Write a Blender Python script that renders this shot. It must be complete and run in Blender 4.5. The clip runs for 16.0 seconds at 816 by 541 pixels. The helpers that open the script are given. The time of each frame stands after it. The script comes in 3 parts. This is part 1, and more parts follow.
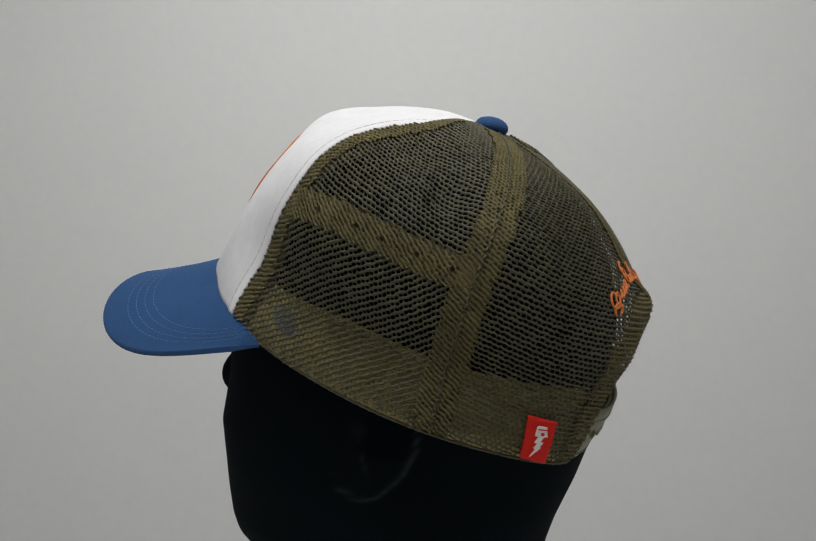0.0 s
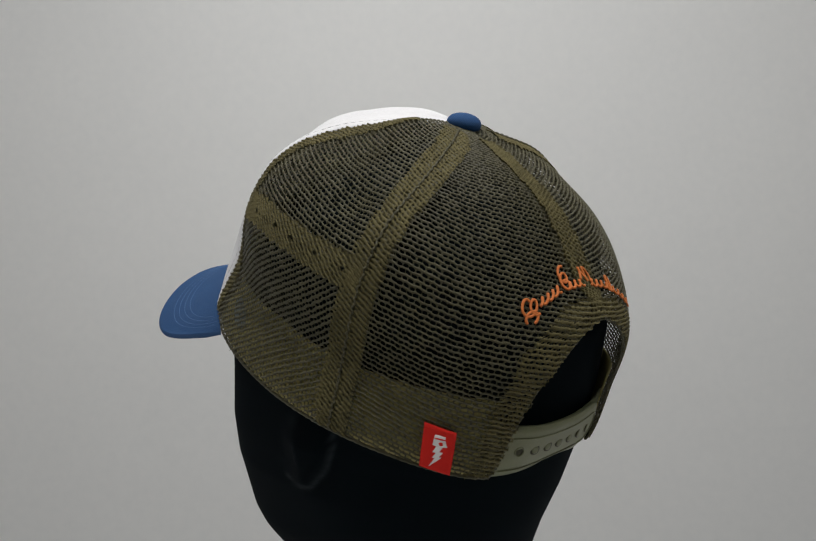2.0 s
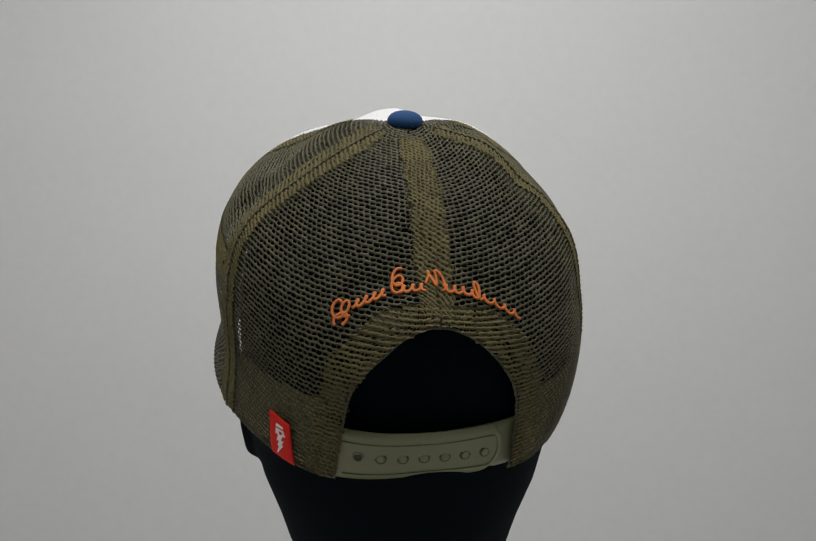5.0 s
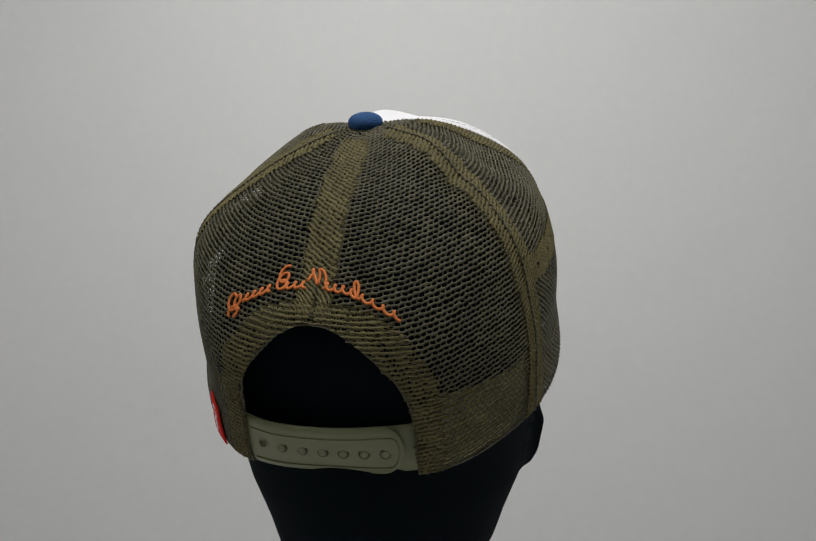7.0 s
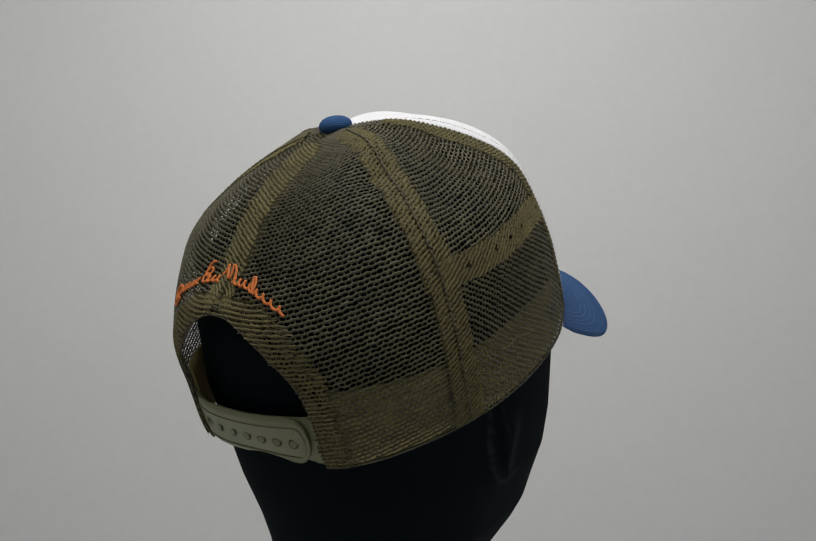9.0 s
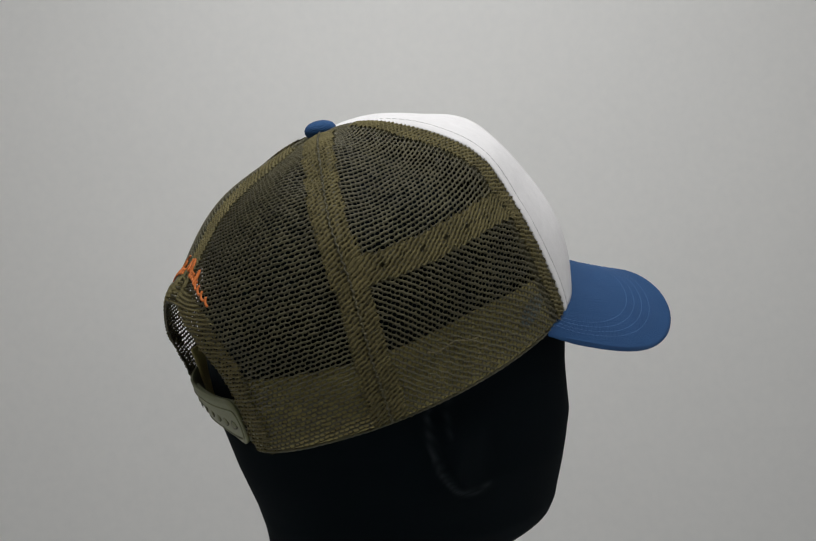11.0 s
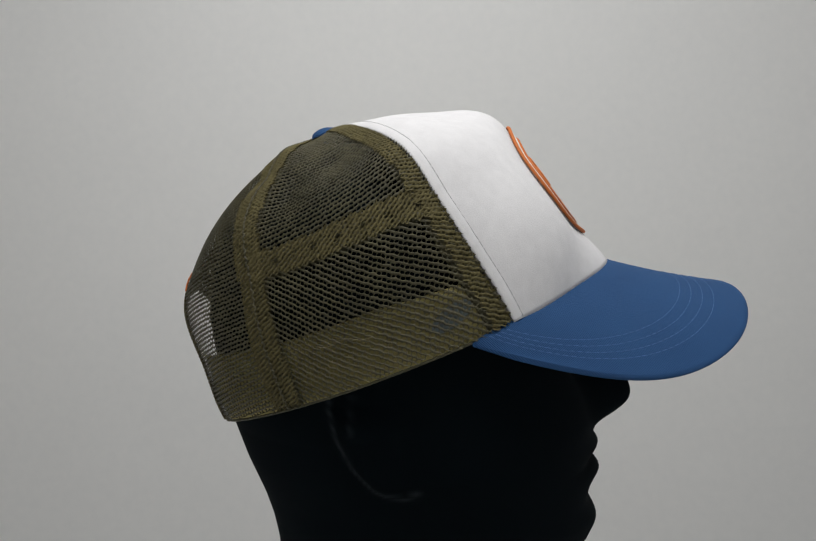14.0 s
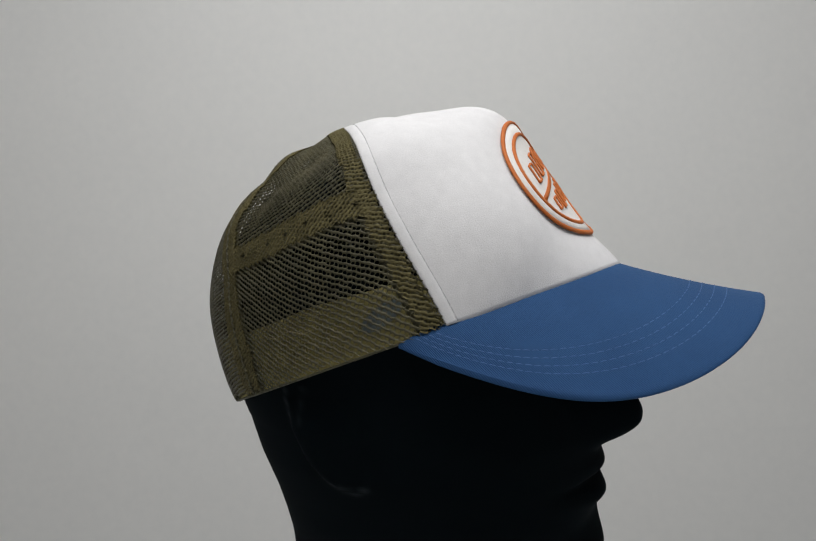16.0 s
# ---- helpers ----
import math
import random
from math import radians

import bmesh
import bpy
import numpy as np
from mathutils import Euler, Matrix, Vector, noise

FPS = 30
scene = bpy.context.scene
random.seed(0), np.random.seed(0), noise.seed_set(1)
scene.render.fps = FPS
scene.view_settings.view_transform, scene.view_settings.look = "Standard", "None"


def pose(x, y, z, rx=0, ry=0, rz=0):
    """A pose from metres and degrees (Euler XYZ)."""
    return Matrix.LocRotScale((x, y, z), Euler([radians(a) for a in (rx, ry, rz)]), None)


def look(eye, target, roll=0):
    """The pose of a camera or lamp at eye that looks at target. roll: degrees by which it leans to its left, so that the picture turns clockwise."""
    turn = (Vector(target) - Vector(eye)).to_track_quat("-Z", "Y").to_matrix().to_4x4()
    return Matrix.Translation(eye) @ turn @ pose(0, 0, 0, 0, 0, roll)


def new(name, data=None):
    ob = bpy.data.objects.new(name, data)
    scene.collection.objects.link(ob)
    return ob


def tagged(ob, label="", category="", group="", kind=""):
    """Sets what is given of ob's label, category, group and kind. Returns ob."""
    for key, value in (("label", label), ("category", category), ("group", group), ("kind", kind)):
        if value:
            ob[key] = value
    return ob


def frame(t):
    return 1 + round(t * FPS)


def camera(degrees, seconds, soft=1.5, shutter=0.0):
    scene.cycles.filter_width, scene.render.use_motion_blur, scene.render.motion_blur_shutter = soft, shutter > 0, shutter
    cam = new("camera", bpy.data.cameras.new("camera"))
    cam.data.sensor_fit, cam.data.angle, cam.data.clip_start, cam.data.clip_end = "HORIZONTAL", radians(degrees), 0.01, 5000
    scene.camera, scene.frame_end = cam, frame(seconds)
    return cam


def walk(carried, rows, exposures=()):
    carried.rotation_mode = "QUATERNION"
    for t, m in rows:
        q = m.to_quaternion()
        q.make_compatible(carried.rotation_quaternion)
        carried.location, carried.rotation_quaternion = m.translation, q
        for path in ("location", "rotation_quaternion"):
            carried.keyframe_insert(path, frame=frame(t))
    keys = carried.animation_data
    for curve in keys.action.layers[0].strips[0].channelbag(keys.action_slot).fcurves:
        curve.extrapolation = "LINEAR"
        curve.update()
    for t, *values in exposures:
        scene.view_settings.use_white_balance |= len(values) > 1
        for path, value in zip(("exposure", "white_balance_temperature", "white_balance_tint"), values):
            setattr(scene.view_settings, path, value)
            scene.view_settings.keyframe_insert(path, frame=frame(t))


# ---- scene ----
# Camera on a stand before a turntable. World z = 0 is the studio floor.
LIFT = 1.27
cam = camera(61.42, 16.0, soft=1.25)
view = pose(0.0, -0.4, 0.0236 + LIFT, 90 - 4.325, -0.30, 0.289)
walk(cam, [(0.0, view), (16.0, view)])

# ---- light: one overhead soft panel in a small grey-white studio ----
world = bpy.data.worlds.new("studio_air")
scene.world = world
world.use_nodes = True
world.node_tree.nodes["Background"].inputs[0].default_value = (0.8, 0.88, 1.0, 1)
world.node_tree.nodes["Background"].inputs[1].default_value = 0.03


def area(name, at, target, sx, sy, power, colour):
    d = bpy.data.lights.new(name, "AREA")
    d.shape, d.size, d.size_y, d.energy, d.color = "RECTANGLE", sx, sy, power, colour
    ob = new(name, d)
    ob.matrix_world = look(at, target)
    return ob


area("soft_panel", (0.0, -0.18, 2.08), (0.0, 0.40, 1.20), 0.80, 0.60, 9.6, (1.0, 0.992, 0.982))
scene.view_settings.exposure = 0.0


# ---- materials ----
def material(name, colour, rough=0.8, metal=0.0):
    m = bpy.data.materials.new(name)
    m.use_nodes = True
    b = m.node_tree.nodes["Principled BSDF"]
    b.inputs["Base Color"].default_value = (*colour, 1)
    b.inputs["Roughness"].default_value = rough
    b.inputs["Metallic"].default_value = metal
    return m


def weave(name, dark, light, scale, rough=0.85, bump=0.3, grain=900.0, sheen=0.0, spec=0.3):
    """Cloth or plastic: colour varies at a broad and a fine scale, with fine relief."""
    m = material(name, dark, rough)
    t = m.node_tree
    b = t.nodes["Principled BSDF"]
    b.inputs["Specular IOR Level"].default_value = spec
    if sheen:
        b.inputs["Sheen Weight"].default_value = sheen
    co = t.nodes.new("ShaderNodeTexCoord")
    n1 = t.nodes.new("ShaderNodeTexNoise")
    n1.inputs["Scale"].default_value = scale
    n1.inputs["Detail"].default_value = 4
    n2 = t.nodes.new("ShaderNodeTexNoise")
    n2.inputs["Scale"].default_value = grain
    n2.inputs["Detail"].default_value = 2
    for n in (n1, n2):
        t.links.new(co.outputs["Object"], n.inputs["Vector"])
    add = t.nodes.new("ShaderNodeMath")
    add.operation = "MULTIPLY_ADD"
    add.inputs[1].default_value = 0.5
    mul = t.nodes.new("ShaderNodeMath")
    mul.operation = "MULTIPLY"
    mul.inputs[1].default_value = 0.5
    t.links.new(n2.outputs["Fac"], mul.inputs[0])
    t.links.new(n1.outputs["Fac"], add.inputs[0])
    t.links.new(mul.outputs[0], add.inputs[2])
    ramp = t.nodes.new("ShaderNodeValToRGB")
    ramp.color_ramp.elements[0].position, ramp.color_ramp.elements[1].position = 0.3, 0.7
    ramp.color_ramp.elements[0].color = (*dark, 1)
    ramp.color_ramp.elements[1].color = (*light, 1)
    t.links.new(add.outputs[0], ramp.inputs[0])
    t.links.new(ramp.outputs[0], b.inputs["Base Color"])
    bp = t.nodes.new("ShaderNodeBump")
    bp.inputs["Strength"].default_value = bump
    bp.inputs["Distance"].default_value = 0.0004
    t.links.new(n2.outputs["Fac"], bp.inputs["Height"])
    t.links.new(bp.outputs[0], b.inputs["Normal"])
    return m


M_NET = weave("olive_net", (0.028, 0.0253, 0.0105), (0.082, 0.073, 0.032), 90, 0.52, 0.9, 2600, spec=0.42)
M_TAPE = weave("olive_tape", (0.060, 0.051, 0.020), (0.126, 0.107, 0.043), 120, 0.85, 0.9, 900)
M_BAND = weave("olive_sweatband", (0.28, 0.243, 0.092), (0.41, 0.353, 0.138), 50, 0.9, 0.5, 1200)
M_FOAM = weave("white_foam_cloth", (0.60, 0.595, 0.605), (0.695, 0.69, 0.70), 160, 0.95, 0.40, 1700)
M_BLUE = weave("blue_twill", (0.0103, 0.052, 0.151), (0.0162, 0.070, 0.190), 30, 0.8, 0.5, 1500)
def twill(m, scale, depth):
    """Fine diagonal ribs over a cloth."""
    t = m.node_tree
    b = t.nodes["Principled BSDF"]
    co = t.nodes["Texture Coordinate"]
    wv = t.nodes.new("ShaderNodeTexWave")
    wv.bands_direction = "DIAGONAL"
    wv.inputs["Scale"].default_value = scale
    wv.inputs["Distortion"].default_value = 1.2
    wv.inputs["Detail"].default_value = 1.0
    t.links.new(co.outputs["Object"], wv.inputs["Vector"])
    mix = t.nodes.new("ShaderNodeMix")
    mix.data_type, mix.blend_type = "RGBA", "MULTIPLY"
    mix.inputs["Factor"].default_value = depth
    old = b.inputs["Base Color"].links[0].from_socket
    t.links.new(old, mix.inputs["A"])
    t.links.new(wv.outputs["Color"], mix.inputs["B"])
    t.links.new(mix.outputs["Result"], b.inputs["Base Color"])
    bp = b.inputs["Normal"].links[0].from_node
    bp2 = t.nodes.new("ShaderNodeBump")
    bp2.inputs["Strength"].default_value = 0.6
    bp2.inputs["Distance"].default_value = 0.0003
    t.links.new(wv.outputs["Fac"], bp2.inputs["Height"])
    t.links.new(bp2.outputs[0], bp.inputs["Normal"])


twill(M_BLUE, 460, 0.12)


def grey_lines(m):
    """Mixes in a greyer colour along the ear lines, by a point attribute."""
    t = m.node_tree
    b = t.nodes["Principled BSDF"]
    at = t.nodes.new("ShaderNodeAttribute")
    at.attribute_name = "grey_lines"
    mix = t.nodes.new("ShaderNodeMix")
    mix.data_type = "RGBA"
    mix.inputs["B"].default_value = (0.020, 0.024, 0.027, 1)
    t.links.new(b.inputs["Base Color"].links[0].from_socket, mix.inputs["A"])
    t.links.new(at.outputs["Fac"], mix.inputs["Factor"])
    t.links.new(mix.outputs["Result"], b.inputs["Base Color"])
M_THREAD = weave("pale_blue_thread", (0.055, 0.115, 0.26), (0.095, 0.175, 0.34), 200, 0.7, 0.2, 2000)
M_STRAP = weave("olive_plastic", (0.100, 0.106, 0.050), (0.118, 0.123, 0.060), 40, 0.5, 0.1, 700, spec=0.4)
M_RED = weave("red_satin", (0.50, 0.014, 0.010), (0.60, 0.022, 0.014), 80, 0.75, 0.3, 2500, spec=0.12)
M_WHITE = weave("white_thread", (0.62, 0.60, 0.58), (0.74, 0.72, 0.70), 200, 0.8, 0.3, 2500)
M_ORANGE = weave("orange_thread", (0.43, 0.105, 0.020), (0.57, 0.165, 0.036), 200, 0.6, 0.6, 2500)
M_WALL = weave("white_wall_paint", (0.78, 0.78, 0.775), (0.82, 0.82, 0.815), 3.0, 0.9, 0.05, 80)
M_GREY = weave("grey_thread", (0.36, 0.36, 0.37), (0.50, 0.50, 0.51), 200, 0.8, 0.3, 2000)
M_CREAM = weave("cream_thread", (0.16, 0.14, 0.085), (0.24, 0.21, 0.13), 200, 0.7, 0.2, 2000)
M_TAB = weave("grey_blue_cloth", (0.13, 0.16, 0.17), (0.18, 0.22, 0.23), 90, 0.9, 0.3, 1500)
# near-black olive that paints in the shade at the strap's snaps
M_SNAP_SHADE = weave("painted_snap_shade", (0.03, 0.028, 0.015), (0.045, 0.04, 0.02), 90, 0.6, 0.2, 900)
M_BLACK = weave("black_flocking", (0.0009, 0.0026, 0.0038), (0.0017, 0.0040, 0.0056), 20, 0.95, 0.2, 900, spec=0.05)
grey_lines(M_BLACK)
M_PAPER = weave("pale_grey_paper", (0.77, 0.775, 0.77), (0.81, 0.81, 0.80), 2.0, 0.95, 0.05, 60)


# ---- mesh helpers ----
def mesh_of(name, verts, faces, mat, smooth=True):
    me = bpy.data.meshes.new(name)
    me.from_pydata([tuple(v) for v in verts], [], faces)
    me.materials.append(mat)
    if smooth:
        me.polygons.foreach_set("use_smooth", [True] * len(me.polygons))
    me.update()
    return me


def part(name, data, parent, label=""):
    ob = new(name, data)
    ob.parent = parent
    return tagged(ob, label)


def grid_faces(nu, nv, wrap=False):
    out = []
    for i in range(nu if wrap else nu - 1):
        for j in range(nv - 1):
            a, b = i * nv + j, ((i + 1) % nu) * nv + j
            out.append((a, b, b + 1, a + 1))
    return out


def slab(outer, inner):
    """A closed sheet between two point grids of one shape (nu, nv, 3)."""
    nu, nv = outer.shape[:2]
    v = np.concatenate([outer.reshape(-1, 3), inner.reshape(-1, 3)])
    f = grid_faces(nu, nv)
    n = nu * nv
    faces = list(f) + [tuple(k + n for k in reversed(q)) for q in f]
    rim = [i * nv for i in range(nu)] + [(nu - 1) * nv + j for j in range(1, nv)]
    rim += [i * nv + nv - 1 for i in range(nu - 2, -1, -1)] + [j for j in range(nv - 2, 0, -1)]
    for a, b in zip(rim, rim[1:] + rim[:1]):
        faces.append((b, a, a + n, b + n))
    return v, faces


def tube(points, radius, sides=6, closed=False, flat=1.0, up=None):
    """A cord along points. flat squeezes it along up."""
    p = np.asarray(points, float)
    n = len(p)
    tg = (np.roll(p, -1, 0) - np.roll(p, 1, 0)) if closed else np.gradient(p, axis=0)
    tg /= np.linalg.norm(tg, axis=1)[:, None] + 1e-12
    ref = np.tile((0.0, 0.0, 1.0), (n, 1)) if up is None else np.asarray(up, float)
    side = np.cross(tg, ref)
    side /= np.linalg.norm(side, axis=1)[:, None] + 1e-12
    nor = np.cross(side, tg)
    ang = np.arange(sides) * 2 * np.pi / sides
    ring = p[:, None] + radius * (np.cos(ang)[None, :, None] * side[:, None] + flat * np.sin(ang)[None, :, None] * nor[:, None])
    v = ring.reshape(-1, 3)
    f = []
    for i in range(n if closed else n - 1):
        for j in range(sides):
            a, b = i * sides, ((i + 1) % n) * sides
            f.append((a + j, b + j, b + (j + 1) % sides, a + (j + 1) % sides))
    if not closed:
        f += [tuple(range(sides)), tuple((n - 1) * sides + j for j in reversed(range(sides)))]
    return v, f


def joined(pieces):
    vs, fs, n = [], [], 0
    for v, f in pieces:
        vs.append(np.asarray(v, float))
        fs += [tuple(k + n for k in q) for q in f]
        n += len(v)
    return np.concatenate(vs), fs


def lathe(profile, n=28):
    v = [(r * math.cos(k * 2 * math.pi / n), r * math.sin(k * 2 * math.pi / n), z) for r, z in profile for k in range(n)]
    f = [(i * n + k, i * n + (k + 1) % n, (i + 1) * n + (k + 1) % n, (i + 1) * n + k) for i in range(len(profile) - 1) for k in range(n)]
    f += [tuple(reversed(range(n))), tuple((len(profile) - 1) * n + k for k in range(n))]
    return np.array(v), f


# ---- the studio ----
def block(name, lo, hi, mat, bevel=0.0):
    bm = bmesh.new()
    bmesh.ops.create_cube(bm, size=1.0)
    for q in bm.verts:
        q.co = Vector([lo[k] if q.co[k] < 0 else hi[k] for k in range(3)])
    if bevel:
        bmesh.ops.bevel(bm, geom=bm.edges[:], offset=bevel, segments=2, affect="EDGES")
    me = bpy.data.meshes.new(name)
    bm.to_mesh(me)
    bm.free()
    me.materials.append(mat)
    return me


def studio():
    # seamless paper: hangs behind the stand and curves out over the floor
    prof = [(0.25 + 0.65 * math.sin(a), 1.42 - 1.405 * math.cos(a)) for a in np.linspace(0.0, math.pi / 2, 30)]
    prof += [(0.90, 1.6), (0.90, 1.9), (0.90, 2.19)]
    xs = np.linspace(-1.04, 1.04, 43)
    outer = np.array([[(x, y + 0.004 * math.sin(x * 5.1 + 0.7) * min(z, 1), z) for y, z in prof] for x in xs])
    v, f = slab(outer, outer + np.array([0, 0.004, -0.004]))
    ob = new("backdrop", mesh_of("backdrop", v, f, M_PAPER))
    tagged(ob, "seamless matt pale grey paper hung behind the stand", "backdrop", kind="structure")
    for nm, lo, hi in (("wall_left", (-1.12, -0.9, 0), (-1.05, 1.0, 2.2)), ("wall_right", (1.05, -0.9, 0), (1.12, 1.0, 2.2)),
                       ("wall_front", (-1.12, -0.98, 0), (1.12, -0.905, 2.2)), ("wall_back", (-1.12, 1.005, 0), (1.12, 1.08, 2.2)),
                       ("ceiling", (-1.12, -0.98, 2.205), (1.12, 1.08, 2.28)), ("floor", (-1.12, -0.98, -0.08), (1.12, 1.08, -0.003))):
        tagged(new(nm, block(nm, lo, hi, M_WALL)), "plain matt white studio surface", nm.split("_")[0], kind="structure")
    table = new("table")
    table.location = (0, -0.16, 0)
    tagged(table, "plain white table under the display head", "table", kind="structure")
    h = LIFT - 0.32
    part("tabletop", block("tabletop", (-0.65, -0.42, h - 0.025), (0.65, 0.36, h), M_WALL, 0.003), table)
    for x in (-0.6, 0.6):
        for y in (-0.37, 0.31):
            part("leg", block("leg", (x - 0.02, y - 0.02, -0.003), (x + 0.02, y + 0.02, h - 0.025), M_WALL, 0.002), table)


studio()

# ---- crown of the cap: x ahead, y to the wearer's left, z up, metres ----
CEN = np.array([-0.025, 0.0, -0.0575])
TILT = math.radians(22)
AXA = np.array([math.cos(TILT), 0, math.sin(TILT)])
AXN = np.array([-math.sin(TILT), 0, math.cos(TILT)])
TOP = np.array([-0.051, 0, 0.0733]) - CEN
TOP /= np.linalg.norm(TOP)
# radius in mm by turn from the front (rows) and by step from button to rim (columns)
TURN = np.radians([0, 25, 50, 75, 100, 125, 150, 180])
STEP = np.array([0, 0.16, 0.32, 0.48, 0.64, 0.82, 1.0])
RADII = np.array([[131, 140, 148.0, 158, 146.4, 141.2, 152], [131, 136, 141.8, 146.2, 141.9, 137.2, 131.2],
                  [131, 134.8, 139.2, 138.6, 128.0, 116.3, 115.6], [131, 134, 128.3, 127.9, 116.4, 101.8, 101.8],
                  [131, 129.8, 124.4, 120.3, 108.1, 95.4, 93.9], [131, 127.6, 123.3, 119.4, 105.8, 95.3, 91.1],
                  [131, 124, 120.6, 115.8, 109.3, 97.6, 93], [131, 121.6, 117.2, 112.0, 112.4, 97.5, 88]]) / 1000
# how the worn cap sags more on one side
LEAN = np.array([[-2.0, -2.7, -5.2], [0.3, 0.5, -1.0], [-2.1, 0.4, -3.2], [1.3, -1.2, 2.0]]) / 1000
DENTS = [(99, 0.43, 8, 0.06, 0.0042), (-104, 0.40, 9, 0.07, 0.003), (84, 0.33, 7, 0.05, 0.0014), (-82, 0.34, 8, 0.05, 0.0014),
         (70, 0.42, 6, 0.05, -0.001), (-128, 0.5, 8, 0.1, 0.0012), (140, 0.45, 9, 0.09, 0.0012), (160, 0.7, 8, 0.06, -0.001), (25, 0.41, 17, 0.11, 0.0024), (56, 0.60, 20, 0.20, -0.0042),
         (178, 0.565, 16, 0.06, -0.0034), (-117, 0.19, 10, 0.05, -0.0016), (-126, 0.30, 9, 0.04, 0.0030)]


def hermite(k, table, x):
    """Smooth curve through table (first axis at k) at x."""
    d = np.empty_like(table)
    kk = k.reshape(-1, *[1] * (table.ndim - 1))
    d[1:-1] = (table[2:] - table[:-2]) / (kk[2:] - kk[:-2])
    d[0], d[-1] = (table[1] - table[0]) / (k[1] - k[0]), (table[-1] - table[-2]) / (k[-1] - k[-2])
    return d


def weights(k, x, flat):
    n = len(k)
    eye = np.eye(n)
    d = hermite(k, eye, x)
    if flat:
        d[0], d[-1] = 0, 0
    i = np.clip(np.searchsorted(k, x) - 1, 0, n - 2)
    h = (k[i + 1] - k[i])[:, None]
    t = (x - k[i])[:, None] / h
    return (2 * t**3 - 3 * t**2 + 1) * eye[i] + (t**3 - 2 * t**2 + t) * h * d[i] + (3 * t**2 - 2 * t**3) * eye[i + 1] + (t**3 - t**2) * h * d[i + 1]


def crown(phi, s, off=0.0):
    """Points of the crown at turn phi (degrees from the front, left positive) and step s, off metres outside."""
    phi, s, off = np.broadcast_arrays(np.asarray(phi, float), np.asarray(s, float), np.asarray(off, float))
    shape = phi.shape
    p = np.radians((phi.ravel() + 180) % 360 - 180)
    q = s.ravel()
    w1, w2 = weights(TURN, np.abs(p), True), weights(STEP, np.clip(q, 0, 1.0), False)
    rho = np.einsum("ni,ij,nj->n", w1, RADII, w2)
    b1 = np.stack([np.sign(p) * np.exp(-(((np.abs(p) - math.radians(a)) / 0.45) ** 2)) for a in (50, 90, 130, 165)], 1)
    b2 = np.stack([np.exp(-(((q - a) / 0.16) ** 2)) for a in (0.25, 0.5, 0.8)], 1)
    rho = rho + np.einsum("ni,ij,nj->n", b1, LEAN, b2) * np.clip((math.pi - np.abs(p)) / 0.25, 0, 1)
    # small sags of the loose net
    deg = np.degrees(p)
    for pc, sc, wp, ws, dep in DENTS:
        rho = rho - dep * np.exp(-(((deg - pc) / wp) ** 2) - ((q - sc) / ws) ** 2)
    d = np.cos(p)[:, None] * AXA + np.sin(p)[:, None] * np.array([0, 1.0, 0])
    om = np.arccos(np.clip(d @ TOP, -1, 1))[:, None]
    way = (np.sin((1 - q[:, None]) * om) * TOP + np.sin(q[:, None] * om) * d) / np.sin(om)
    return (CEN + way * (rho + off.ravel())[:, None]).reshape(*shape, 3)


def lerp(x, pairs):
    return np.interp(x, [a for a, b in pairs], [b for a, b in pairs])


EDGE_S = np.array([0.0, 0.2, 0.31, 0.41, 0.5, 0.6, 0.74, 0.87, 1.0])
EDGE_LEFT = np.array([66, 61.5, 56.0, 53.4, 52.6, 51.2, 46.2, 43.4, 42.5])
EDGE_RIGHT = np.array([67, 62, 59.2, 57.9, 57.0, 55.3, 51.9, 48.4, 45.2])


def front_edge(s, side=1):
    """Where the white front panel ends, in degrees from the front."""
    s = np.asarray(s, float)
    return (weights(EDGE_S, s.ravel(), False) @ (EDGE_LEFT if side > 0 else EDGE_RIGHT)).reshape(s.shape)


SEAM_LEFT = [(0.0, 129), (0.15, 126.5), (0.3, 121.2), (0.45, 116.2), (0.6, 112), (0.8, 109.6), (1.0, 108.6)]
SEAM_RIGHT = [(0.0, 122), (0.15, 121), (0.3, 120), (0.45, 119.2), (0.6, 116), (0.8, 114), (1.0, 111.2)]


def side_seam(s, side=1):
    return lerp(s, SEAM_LEFT if side > 0 else SEAM_RIGHT)


def arch(phi):
    """Step at which the back opening's edge lies, by degrees from the back."""
    g = np.linspace(-2, 40, 169)
    soft = lambda pairs: np.convolve(np.pad(lerp(np.abs(g), pairs), 4, "edge"), np.ones(9) / 9, "valid")
    d = np.abs(phi)
    left = np.interp(d, g, soft([(0, 0.586), (4, 0.591), (8.5, 0.612), (12, 0.642), (15.5, 0.674), (18.5, 0.708), (20.6, 0.755), (22.4, 0.84), (24.2, 0.93), (25.5, 1.02), (40, 1.6)]))
    right = np.interp(d, g, soft([(0, 0.586), (3, 0.588), (7, 0.604), (11, 0.631), (15, 0.667), (19.5, 0.716), (23, 0.785), (24.2, 0.86), (25, 1.02), (40, 1.6)]))
    return np.where(np.asarray(phi) < 0, left, right)


cap = new("trucker_cap")
tagged(cap, "white-fronted olive mesh trucker cap with a curved blue bill", "cap")

